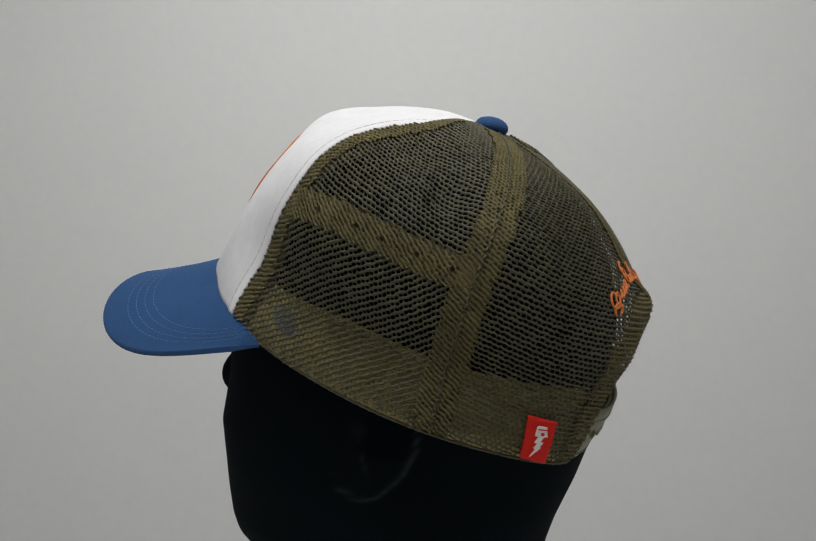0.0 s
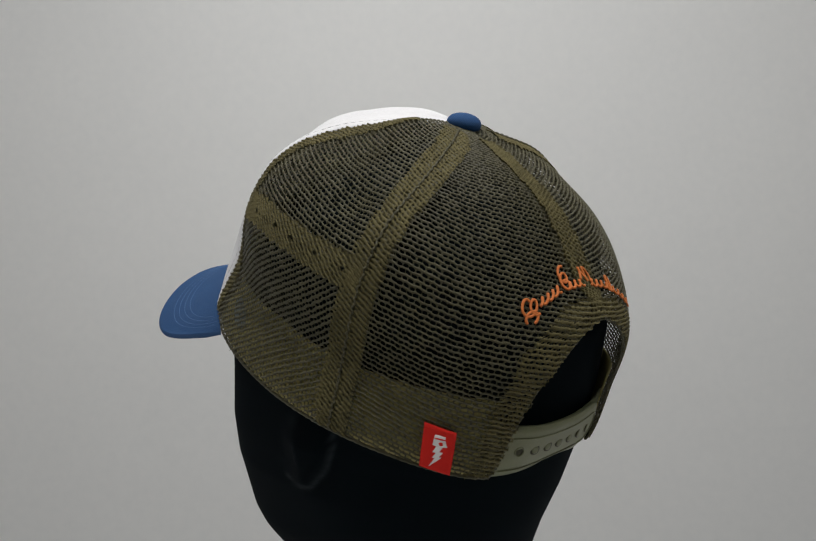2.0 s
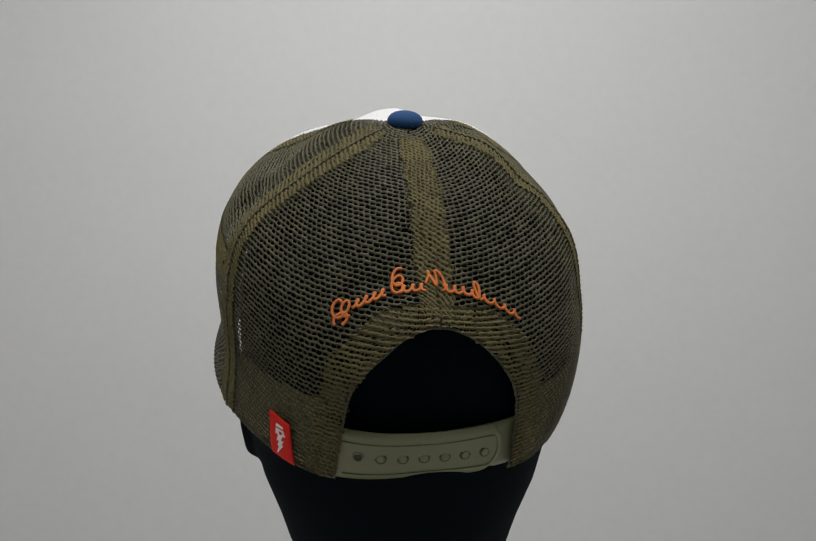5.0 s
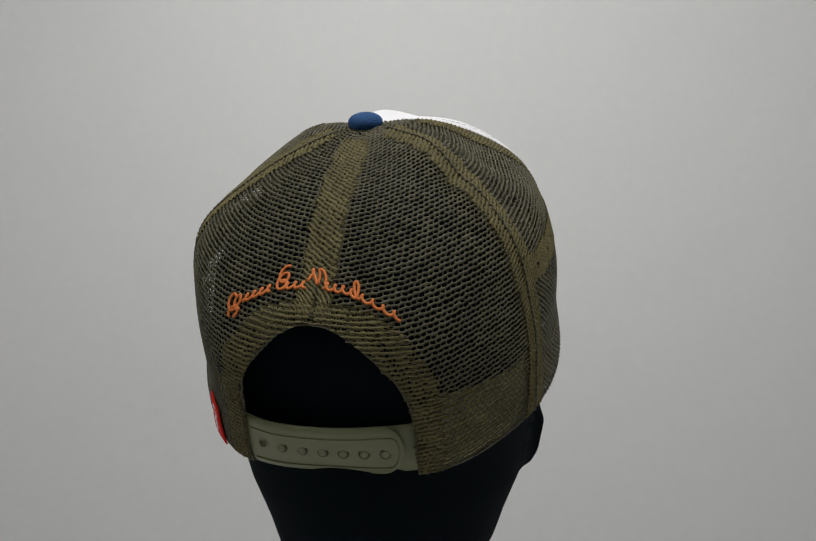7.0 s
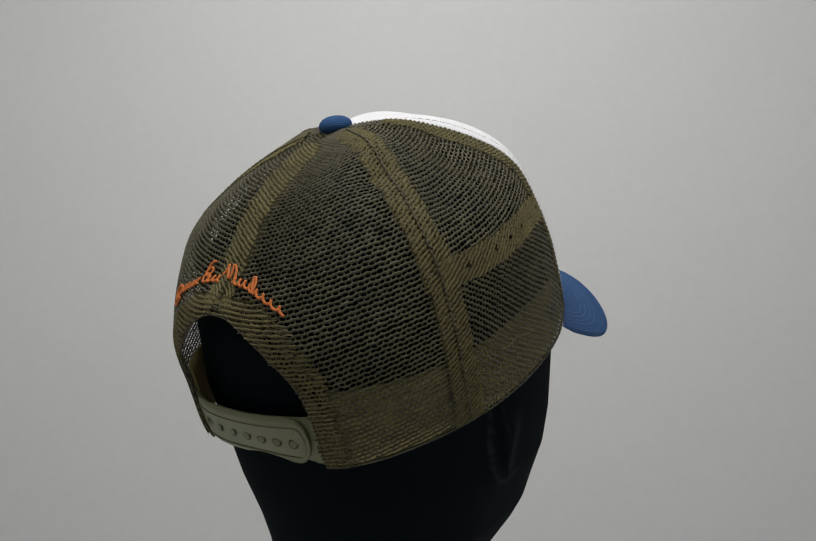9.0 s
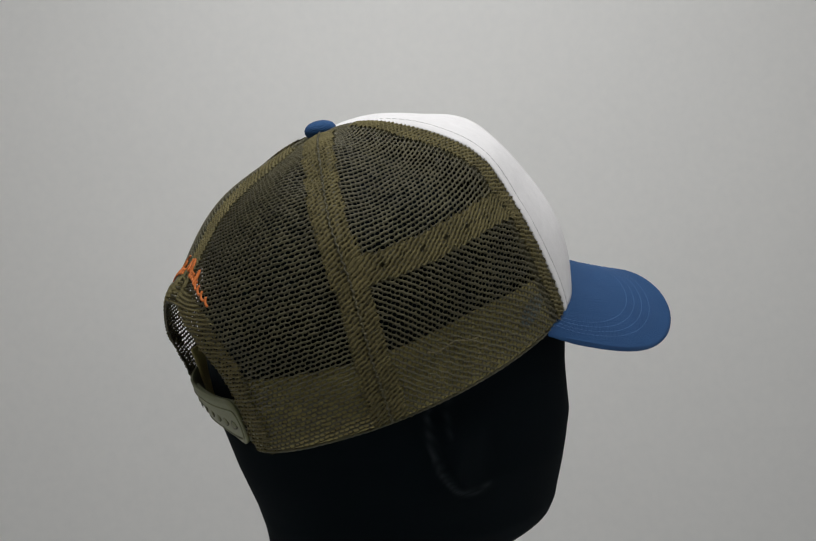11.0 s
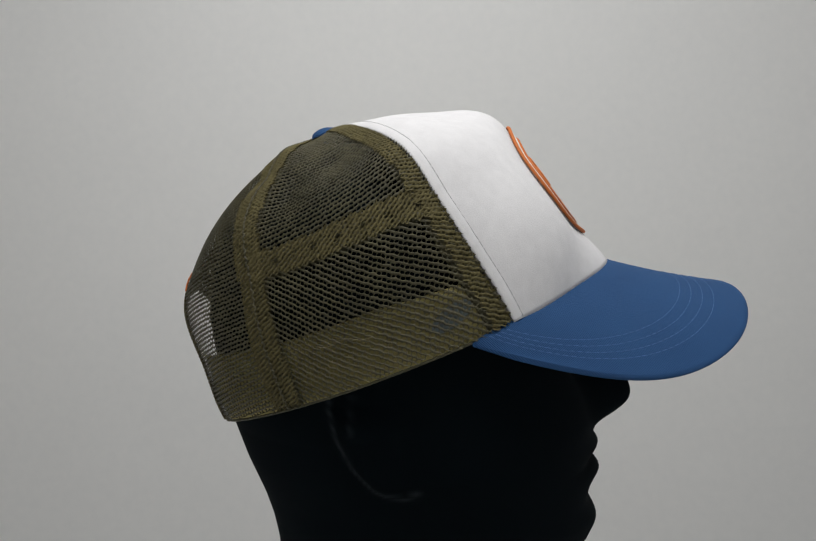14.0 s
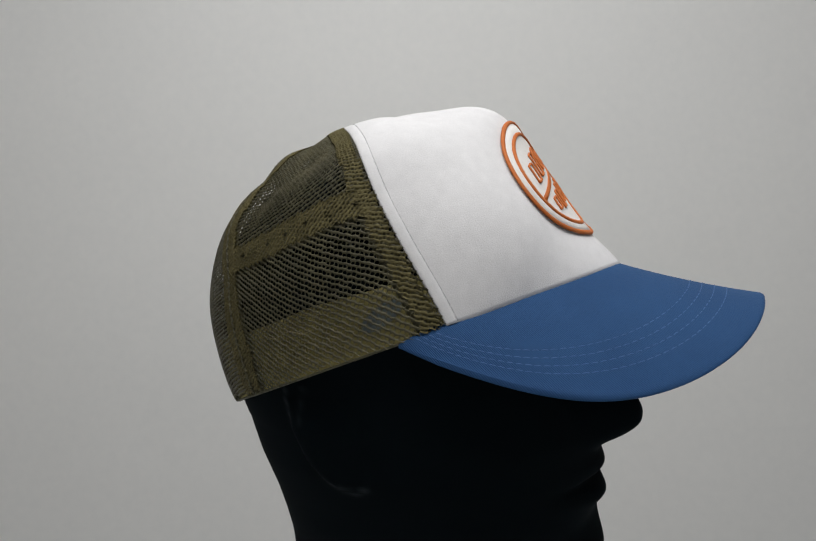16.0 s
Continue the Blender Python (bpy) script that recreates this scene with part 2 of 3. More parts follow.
def net(keep, phi0, span, slant=0.0, seed=1, PITCH=0.0024, ROW=0.00235, lift=0.0, wide=1.0, loose=1.0):
    """Net of brick-set holes about the meridian phi0; keep(phi, s) tells where a hole belongs."""
    rng = np.random.default_rng(seed)
    line = np.linspace(0, 1, 200)
    mer = crown(np.full(200, phi0), line)
    arc = np.concatenate([[0], np.cumsum(np.linalg.norm(np.diff(mer, axis=0), axis=1))])
    e = 0.5
    wid = np.linalg.norm(crown(phi0 + e, line) - crown(phi0 - e, line), axis=1) / (2 * e) + 1e-6

    def to_surface(a, b, off):
        # a: metres across, b: metres down from the button; slant turns the rows
        aa = a * math.cos(slant) - b * math.sin(slant)
        bb = a * math.sin(slant) + b * math.cos(slant)
        s = np.interp(bb, arc, line)
        s = np.where(bb > arc[-1], 1 + (bb - arc[-1]) / arc[-1], s)
        phi = phi0 + aa / np.interp(s, line, wid)
        return phi, s, off

    na, nb = int(0.26 / PITCH), int(0.26 / ROW)
    J, I = np.meshgrid(np.arange(-20, nb), np.arange(-na, na), indexing="ij")
    J, I = J.ravel(), I.ravel()
    a0 = (I + 0.5 * (J % 2)) * PITCH
    b0 = J * ROW
    phi, s, _ = to_surface(a0, b0, 0)
    ok = (s > 0.03) & (s < 0.99) & (np.abs(phi - phi0) < span)
    ok[ok] &= keep(phi[ok], s[ok])
    a0, b0 = a0[ok], b0[ok]
    n = len(a0)
    ring = np.array([(-0.5, -0.5), (0, -0.5), (0.5, -0.5), (0.5, 0), (0.5, 0.5), (0, 0.5), (-0.5, 0.5), (-0.5, 0)])
    hole = np.array([(-0.36, -0.265), (0, -0.32), (0.36, -0.265), (0.42, 0), (0.36, 0.265), (0, 0.32), (-0.36, 0.265), (-0.42, 0)])
    # rows stand proud, the links between them lie lower
    dip = np.array([0, 0, 0, -0.00072, 0, 0, 0, -0.00072])
    size = wide * (1 + 0.10 * loose * rng.standard_normal((n, 1)))
    shift = 0.035 * loose * rng.standard_normal((n, 2, 1))
    pts, offs = [], []
    for shape, off, k in ((ring, 0.00040 + dip, 0), (hole, 0.8 * dip, 1), (hole, -0.00035 + 0.6 * dip, 1)):
        sx = shape[None, :, 0] * (size if k else 1) + (shift[:, 0] if k else 0)
        sy = shape[None, :, 1] * (size if k else 1) + (shift[:, 1] if k else 0)
        A = a0[:, None] + sx * PITCH
        Bq = b0[:, None] + sy * ROW
        # threads wander a little, the same way for neighbours
        A2 = A + 0.00020 * np.sin(Bq * 1100 + seed) + 0.0003 * np.sin(Bq * 170 + A * 130)
        B2 = Bq + 0.00018 * np.sin(A * 1100) + 0.0005 * np.sin(A * 90 + seed)
        p, q, _ = to_surface(A2, B2, off)
        pts.append(crown(p, q, off + lift))
    v = np.concatenate([x.reshape(n, 8, 3) for x in pts], 1).reshape(-1, 3)
    # weld neighbouring cells into one cloth
    _, first, back = np.unique(np.round(v * 2e5).astype(np.int64), axis=0, return_index=True, return_inverse=True)
    back = back.ravel().tolist()
    faces = []
    for c in range(n):
        o = c * 24
        for k in range(8):
            m = (k + 1) % 8
            faces.append((o + k, o + m, o + 8 + m, o + 8 + k))
            faces.append((o + 8 + k, o + 8 + m, o + 16 + m, o + 16 + k))
    return v[first], [tuple(back[c] for c in q) for q in faces]


def inside_panel(lo, hi, smin=None, smax=None):
    def keep(phi, s):
        k = (phi > lo(s)) & (phi < hi(s))
        back = (phi % 360) - 180
        k &= s < arch(back)
        if smin is not None:
            k &= s > smin(phi)
        if smax is not None:
            k &= s < smax(phi)
        return k
    return keep


def band_line(phi):
    return lerp(np.abs(phi), [(50, 0.625), (70, 0.59), (90, 0.58), (115, 0.575)])


def strip(centre, half, s, off, thick=0.0006):
    """Tape along a line of the crown: centre(s) in degrees, half width in metres."""
    mid = crown(centre(s), s)
    e = np.linalg.norm(crown(centre(s) + 0.5, s) - crown(centre(s) - 0.5, s), axis=1)
    across = np.linspace(-1, 1, 9)
    ph = centre(s)[:, None] + across[None, :] * np.minimum(half / e, 14)[:, None]
    ss = np.repeat(s[:, None], 9, 1)
    o = off + 0.0005 * (1 - across[None, :] ** 2) + 0 * ss
    return slab(crown(ph, ss, o), crown(ph, ss, o - thick))


def stitches(line, length, gap, radius, up=None):
    """Short thread dashes along a dense line of points."""
    line = np.asarray(line)
    arc = np.concatenate([[0], np.cumsum(np.linalg.norm(np.diff(line, axis=0), axis=1))])
    out, a = [], 0.0
    while a + length < arc[-1]:
        k = np.linspace(a, a + length, 5)
        p = np.stack([np.interp(k, arc, line[:, c]) for c in range(3)], 1)
        mid = p.mean(0) - CEN
        mid /= np.linalg.norm(mid)
        lift = np.array([-0.5, 0.5, 0.8, 0.5, -0.5])[:, None] * radius
        n = np.array([0, 0, 1.0]) if up is not None else mid
        out.append(tube(p + lift * n, radius, 5, up=np.tile(n, (5, 1))))
        a += length + gap
    return joined(out)


def tape_pair(name, centre, half, gap, s, mat, off):
    """Two folded tape edges side by side, with the seam's gap between them."""
    for sg in (1, -1):
        e = np.linalg.norm(crown(centre(s) + 0.5, s) - crown(centre(s) - 0.5, s), axis=1)
        k = np.linspace(0, 1, 7)
        across = gap + (half - gap) * k
        ph = centre(s)[:, None] + sg * np.minimum(across[None, :] / e[:, None], 13 * (0.1 + k[None, :]))
        ss = np.repeat(s[:, None], 7, 1)
        o = off + 0.0005 * np.sin(np.pi * np.clip(k * 1.4, 0, 1))[None, :] * (1 + 0.25 * np.sin(ss * 260)) + 0 * ss
        v, f = slab(crown(ph, ss, o), crown(ph, ss, o - 0.0006))
        part(name, mesh_of(name, v, f, mat), cap)


def build_crown():
    for sg, nm in ((1, "left"), (-1, "right")):
        near = lambda s: (0.0001 if sg > 0 else 0.0003) / (0.0021 * np.clip(s, 0.12, 1))
        lo, hi = (front_edge, lambda s: side_seam(s) - near(s)) if sg > 0 else (lambda s: near(s) - side_seam(s, -1), lambda s: -front_edge(s, -1))
        v, f = net(inside_panel(lo, hi, smax=lambda p: band_line(p) - 0.002), sg * 88, 60, 0.12 * sg, 3 + sg)
        part("upper_side_panel", mesh_of("upper_side_panel", v, f, M_NET), cap, "olive mesh panel")
        v, f = net(inside_panel(lo, hi, smin=lambda p: band_line(p) + 0.002), sg * 84, 60, -0.66 * sg, 7 + sg)
        part("lower_side_panel", mesh_of("lower_side_panel", v, f, M_NET), cap, "olive mesh panel")
        lo, hi = (lambda s: side_seam(s) + near(s), lambda s: 180 + 0 * s) if sg > 0 else (lambda s: 180 + 0 * s, lambda s: 360 - side_seam(s, -1) - near(s))
        v, f = net(inside_panel(lo, hi), 180 - sg * 34, 60, 0.14 * sg, 12 + sg, 0.0027, 0.00225)
        part("back_panel", mesh_of("back_panel", v, f, M_NET), cap, "olive mesh panel")
        s = np.linspace(0.06, 1.0, 90)
        tape_pair("side_seam_tape", lambda q: sg * side_seam(q, sg), 0.0078, 0.0001 if sg > 0 else 0.00035, s, M_NET, -0.0012)
        beads = 0.0009 + 0.00022 * np.sin(np.arange(400) * 1.1)
        q = np.linspace(0.07, 0.995, 400)
        v, f = tube(crown(sg * side_seam(q, sg) + 0.25 * np.sin(np.arange(400) * 0.7), q, beads), 0.00055, 5)
        part("seam_ridge", mesh_of("seam_ridge", v, f, M_NET), cap)
        v, f = strip(lambda q: sg * (front_edge(q, sg) + 4), 0.0055, np.linspace(0.12, 1.0, 90), -0.0013)
        part("front_seam_tape", mesh_of("front_seam_tape", v, f, M_NET), cap)
        for side in (1, -1):
            ph = np.linspace(55 if sg > 0 else 59, 111 if sg > 0 else 115, 60) * sg
            ac = np.linspace(0, 1, 6)
            ss = band_line(ph)[:, None] + side * (0.0015 + 0.034 * ac[None, :])
            pp = np.repeat(ph[:, None], 6, 1)
            o = -0.0012 + 0.0006 * np.sin(np.pi * np.clip(ac * 1.4, 0, 1))[None, :] + 0 * ss
            v, f = slab(crown(pp, ss, o), crown(pp, ss, o - 0.0006))
            part("side_band_tape", mesh_of("side_band_tape", v, f, M_NET), cap)
            v, f = stitches(crown(ph, band_line(ph) + side * 0.026, 0.0004), 0.0026, 0.0012, 0.00022)
            part("band_stitching", mesh_of("band_stitching", v, f, M_TAPE), cap)
        for side in (1, -1):
            q = np.linspace(0.1, 0.995, 150)
            w = np.linalg.norm(crown(sg * side_seam(q, sg) + 0.5, q) - crown(sg * side_seam(q, sg) - 0.5, q), axis=1)
            v, f = stitches(crown(sg * side_seam(q, sg) + side * 0.0066 / w, q, 0.0004), 0.0026, 0.0012, 0.00022)
            part("seam_stitching", mesh_of("seam_stitching", v, f, M_TAPE), cap)
    # second layer of net, folded over along every seam
    def across(phi, line, s):
        return np.abs(phi - line) * np.linalg.norm(crown(phi + 0.5, s) - crown(phi - 0.5, s), axis=-1)

    def fold(name, keep, phi0, span, slant, seed, pitch=0.0021, row=0.0021, wide=0.74):
        v, f = net(keep, phi0, span, slant, seed, pitch, row, 0.0005, wide, 1.8)
        part(name, mesh_of(name, v, f, M_TAPE), cap, "doubled olive mesh along a seam")

    for sg in (1, -1):
        fold("side_seam_fold", lambda p, q: (across(p, sg * side_seam(q, sg), q) < 0.0082) & (q > 0.08), sg * 115, 26, 0.55 * sg, 21 + sg)
        fold("front_seam_fold", lambda p, q: (p * sg > front_edge(q, sg) + 1.3) & (across(p, sg * (front_edge(q, sg) + 1.3), q) < 0.0092) & (q > 0.13), sg * 54, 30, -0.5 * sg, 25 + sg)
        fold("side_band_fold", lambda p, q: (np.abs(q - band_line(p)) < 0.034) & (np.abs(q - band_line(p)) > 0.0005) & (p * sg > front_edge(q, sg) + 2) & (p * sg < side_seam(q, sg)), sg * 84, 45, 0.62 * sg, 29 + sg)
    fold("back_seam_fold", lambda p, q: (across(p, 180 + 0 * q, q) < 0.0076) & (q < 0.56) & (q > 0.08), 180, 16, 0.6, 33)
    fold("arch_fold", lambda p, q: (q < arch(p - 180)) & (q > arch(np.sign(p - 180) * np.maximum(np.abs(p - 180) - 6.5, 0)) - 0.045), 180, 40, 0.03, 35, 0.0024, 0.0022, 0.84)
    tape_pair("back_seam_tape", lambda q: 180 + 0 * q, 0.0078, 0.0004, np.linspace(0.05, 0.575, 60), M_NET, -0.0013)
    # binding round the back opening
    x = np.linspace(-25.2, 25.2, 120)
    inner_s = np.minimum(arch(-x), 1.0)
    wob = 0.0003 * np.sin(np.arange(120) * 2.1)
    v, f = tube(crown(180 - x, inner_s, -0.0004 + wob), 0.0006, 6)
    part("arch_edge", mesh_of("arch_edge", v, f, M_NET), cap)
    # sweatband inside the rim, and the rolled rim
    for sg in (1, -1):
        ph = np.linspace(0, 153, 90) * sg
        tops = lerp(np.abs(ph), [(0, 0.86), (54, 0.835), (80, 0.79), (110, 0.785), (150, 0.77)])
        k = np.linspace(0, 1, 8)
        ss = tops[:, None] * (1 - k) + 1.0 * k
        pp = np.repeat(ph[:, None], 8, 1)
        v, f = slab(crown(pp, ss, -0.0024), crown(pp, ss, -0.0036))
        band = part("sweatband", mesh_of("sweatband", v, f, M_BAND), cap)
        a = np.linspace(0, 2 * np.pi, 33)[:-1]
        rr = np.linspace(0.1, 1, 5)
        pp = sg * (60 + 5.5 * np.cos(a)[:, None] * rr)
        ss = 0.905 + 0.032 * np.sin(a)[:, None] * rr + 0.012 * np.cos(a)[:, None] * rr
        pts = crown(pp, ss, -0.0018).reshape(-1, 3)
        fc = [(i * 5 + j, i * 5 + j + 1, ((i + 1) % 32) * 5 + j + 1, ((i + 1) % 32) * 5 + j) for i in range(32) for j in range(4)] + [tuple(i * 5 for i in range(32))]
        part("band_tab", mesh_of("band_tab", pts, fc, M_TAB), band, "grey-blue cloth tab behind the mesh")
        ph = np.linspace(46, 155, 160) * sg
        v, f = tube(crown(ph, 0.998, -0.0008 + 0.00025 * np.sin(np.arange(160) * 1.9)), 0.0007, 6)
        part("rim_binding", mesh_of("rim_binding", v, f, M_NET), cap)
    # white front panel
    s = np.concatenate([np.linspace(0.03, 0.4, 24), np.linspace(0.41, 0.58, 26), np.linspace(0.6, 1.0, 26)])
    k = np.linspace(-1, 1, 81)
    pp = np.where(k[None, :] > 0, front_edge(s)[:, None], front_edge(s, -1)[:, None]) * k[None, :]
    ss = np.repeat(s[:, None], 81, 1)
    o = 0.0002 - 0.0003 * np.abs(k[None, :]) ** 24 + 0 * ss
    o = o + 0.0003 * np.sin(pp * 0.21 + ss * 9) * np.sin(ss * 17 + pp * 0.07)
    v, f = slab(crown(pp, ss, o), crown(pp, ss, o - 0.0035))
    panel = part("front_panel", mesh_of("front_panel", v, f, M_FOAM), cap, "smooth white foam front panel")
    # folded edge of the panel and its stitch line
    for sg in (1, -1):
        q = np.linspace(0.10, 0.995, 110)
        fe = front_edge(q, sg)
        w = np.linalg.norm(crown(sg * fe + 0.5, q) - crown(sg * fe - 0.5, q), axis=1)
        k = np.linspace(0, 1, 8)
        ph = sg * (fe[:, None] + 0.4 - np.minimum(0.0056 / w[:, None], 9) * k[None, :])
        ss = np.repeat(q[:, None], 8, 1)
        o = 0.0002 + 0.00042 * np.sin(np.pi * k[None, :]) ** 0.45 * (1 + 0.10 * np.sin(ss * 110) * np.sin(ss * 37)) + 0 * ss
        v, f = slab(crown(ph, ss, o), crown(ph, ss, o - 0.0015))
        part("folded_edge", mesh_of("folded_edge", v, f, M_FOAM), panel)
        v, f = stitches(crown(sg * (fe + 0.4 - np.minimum(0.0057 / w, 9.2)), q, 0.0003), 0.0032, 0.0007, 0.00014)
        part("edge_stitching", mesh_of("edge_stitching", v, f, M_GREY), panel, "grey thread")
    return panel


panel = build_crown()


# ---- flat trims that follow the crown ----
def on_crown(phi0, s0, off):
    """Maps metres right and up of a spot on the crown to points."""
    e = 0.5
    wx = np.linalg.norm(crown(phi0 + e, s0) - crown(phi0 - e, s0)) / (2 * e)
    wy = np.linalg.norm(crown(phi0, s0 + 0.02) - crown(phi0, s0 - 0.02)) / 0.04
    return lambda a, b, more=0.0: crown(phi0 + np.asarray(a) / wx, s0 - np.asarray(b) / wy, off + more)


def plate(to, outline, thick, rings=4):
    """A filled outline (star-shaped about its middle) laid on the crown."""
    o = np.asarray(outline, float)
    mid = o.mean(0)
    n = len(o)
    k = np.linspace(0.02, 1, rings)
    p = mid + (o - mid)[:, None, :] * k[None, :, None]
    topp = to(p[..., 0], p[..., 1], 0.0)
    low = to(p[..., 0], p[..., 1], -thick)
    v = np.concatenate([topp.reshape(-1, 3), low[:, -1]])
    f = [(i * rings + j, i * rings + j + 1, ((i + 1) % n) * rings + j + 1, ((i + 1) % n) * rings + j) for i in range(n) for j in range(rings - 1)]
    f.append(tuple(i * rings for i in range(n)))
    f += [(i * rings + rings - 1, n * rings + i, n * rings + (i + 1) % n, ((i + 1) % n) * rings + rings - 1) for i in range(n)]
    return v, f


def bar(to, a, b, width, thick):
    a, b = np.array(a, float), np.array(b, float)
    d = (b - a) / np.linalg.norm(b - a)
    n = np.array([-d[1], d[0]]) * width / 2
    k = np.linspace(0, 1, 7)[:, None]
    side1, side2 = a + (b - a) * k + n, a + (b - a) * k - n
    return plate(to, np.concatenate([side1, side2[::-1]]), thick, 3)


def cord(to, pts, radius, closed=False, more=0.0):
    p = np.asarray(pts, float)
    q = to(p[:, 0], p[:, 1], more)
    up = q - CEN
    up /= np.linalg.norm(up, axis=1)[:, None]
    return tube(q, radius, 7, closed, 0.7, up)


def patch():
    to = on_crown(-1.8, 0.713, 0.0019)
    R = 0.0360
    a = np.linspace(0, 2 * np.pi, 73)[:-1]
    ring = np.stack([np.cos(a), np.sin(a)], 1)
    v, f = plate(to, ring * R * 0.98, 0.0018, 8)
    base = part("round_patch", mesh_of("round_patch", v, f, M_WHITE), panel, "round white patch edged in orange thread")
    v, f = cord(to, ring * R, 0.0013, True, -0.0003)
    part("border", mesh_of("border", v, f, M_ORANGE), base)
    v, f = cord(to, ring * R * 0.80, 0.0012, True, 0.0001)
    part("inner_ring", mesh_of("inner_ring", v, f, M_ORANGE), base)
    for nm, p, q, w in (("divider", (-0.0235, -0.0120), (0.0235, 0.0120), 0.0024),):
        v, f = bar(on_crown(-1.8, 0.713, 0.0025), p, q, w, 0.0008)
        part(nm, mesh_of(nm, v, f, M_ORANGE), base)
    # plain open blocks in place of the mark
    up = on_crown(-1.8, 0.713, 0.0024)

    def open_block(x, y, w, h, slope, teeth):
        box = [(-w, -h), (w, -h), (w, h), (-w, h)]
        run = []
        for (x0, y0), (x1, y1) in zip(box, box[1:] + box[:1]):
            for k in np.linspace(0, 1, 6)[:-1]:
                px, py = x0 + (x1 - x0) * k, y0 + (y1 - y0) * k
                run.append((x + px, y + py + slope * px))
        v, f = cord(up, run, 0.00075, True)
        part("block_outline", mesh_of("block_outline", v, f, M_ORANGE), base)
        for k in range(teeth):
            v, f = cord(up, [(x - w + 2 * w * j, y + slope * (2 * j - 1) * w) for j in np.linspace(0, 0.8, 5)], 0.0006)
            part("block_bar", mesh_of("block_bar", v, f, M_ORANGE), base)

    for x, y, h, n in ((-0.0160, 0.0040, 0.0052, 0), (-0.0062, 0.0098, 0.0066, 1), (0.0034, 0.0142, 0.0062, 0), (0.0122, 0.0160, 0.0036, 0)):
        open_block(x, y, 0.0027, h, 0.35, n)
    for x, y, h, n in ((-0.0110, -0.0150, 0.0034, 0), (-0.0022, -0.0120, 0.0052, 0), (0.0066, -0.0072, 0.0054, 1), (0.0150, -0.0024, 0.0046, 0)):
        open_block(x, y, 0.0025, h, 0.35, n)


patch()


def label_tag():
    to = on_crown(139.0, 0.927, 0.0016)
    # leaning red tag, folded over the rim
    w, hgt, lean = 0.0068, 0.0100, -0.0003
    k = np.linspace(-1, 1, 9)
    j = np.linspace(-1, 1, 13)
    # a grows towards the back of the cap
    A = w * k[:, None] + lean * j[None, :]
    Bv = hgt * j[None, :] - 0.0004 * k[:, None]
    o = 0.0005 * np.sin(2.2 * k[:, None]) * (j[None, :] + 1) / 2 + 0 * Bv
    v, f = slab(to(A, Bv, o), to(A, Bv, o - 0.0008))
    tag = part("woven_tag", mesh_of("woven_tag", v, f, M_RED), cap, "small red woven tag with a white mark")
    up = on_crown(139.0, 0.927, 0.0019)
    for y in (0.0090,):
        v, f = stitches(up(np.linspace(-0.0064, 0.0064, 20) - 0.0003, np.full(20, y)), 0.0018, 0.0008, 0.0002)
        part("tag_stitching", mesh_of("tag_stitching", v, f, M_RED), tag)
    v, f = plate(up, [(-0.0020, 0.0066), (0.0000, 0.0068), (0.0022, 0.0068), (0.0042, 0.0066), (0.0040, 0.0045), (0.0037, 0.0024), (0.0016, 0.0020), (-0.0004, 0.0018), (-0.0024, 0.0020), (-0.0022, 0.0045)], 0.0006, 4)
    part("mark", mesh_of("mark", v, f, M_WHITE), tag)
    v, f = bar(on_crown(139.0, 0.927, 0.0021), (-0.0019, 0.0052), (0.0039, 0.0054), 0.0005, 0.0003)
    part("mark_line", mesh_of("mark_line", v, f, M_RED), tag)
    a = np.linspace(0, 2 * np.pi, 13)[:-1]
    v, f = plate(on_crown(139.0, 0.927, 0.0021), np.stack([0.0009 + 0.0009 * np.cos(a), 0.0033 + 0.0008 * np.sin(a)], 1), 0.0005, 3)
    part("mark_dot", mesh_of("mark_dot", v, f, M_RED), tag)
    lft = np.array([(-0.0006, 0.0021), (-0.0019, -0.0012), (-0.0004, -0.0011), (-0.0017, -0.0038), (-0.0006, -0.0037), (-0.0024, -0.0080)])
    rgt = np.array([(0.0020, 0.0021), (0.0007, -0.0005), (0.0024, -0.0003), (0.0009, -0.0029), (0.0020, -0.0028), (-0.0022, -0.0080)])
    zig = np.stack([lft, rgt], 1)
    v, f = slab(up(zig[..., 0], zig[..., 1]), up(zig[..., 0], zig[..., 1], -0.0004))
    part("mark_bolt", mesh_of("mark_bolt", v, f, M_WHITE, False), tag)


label_tag()


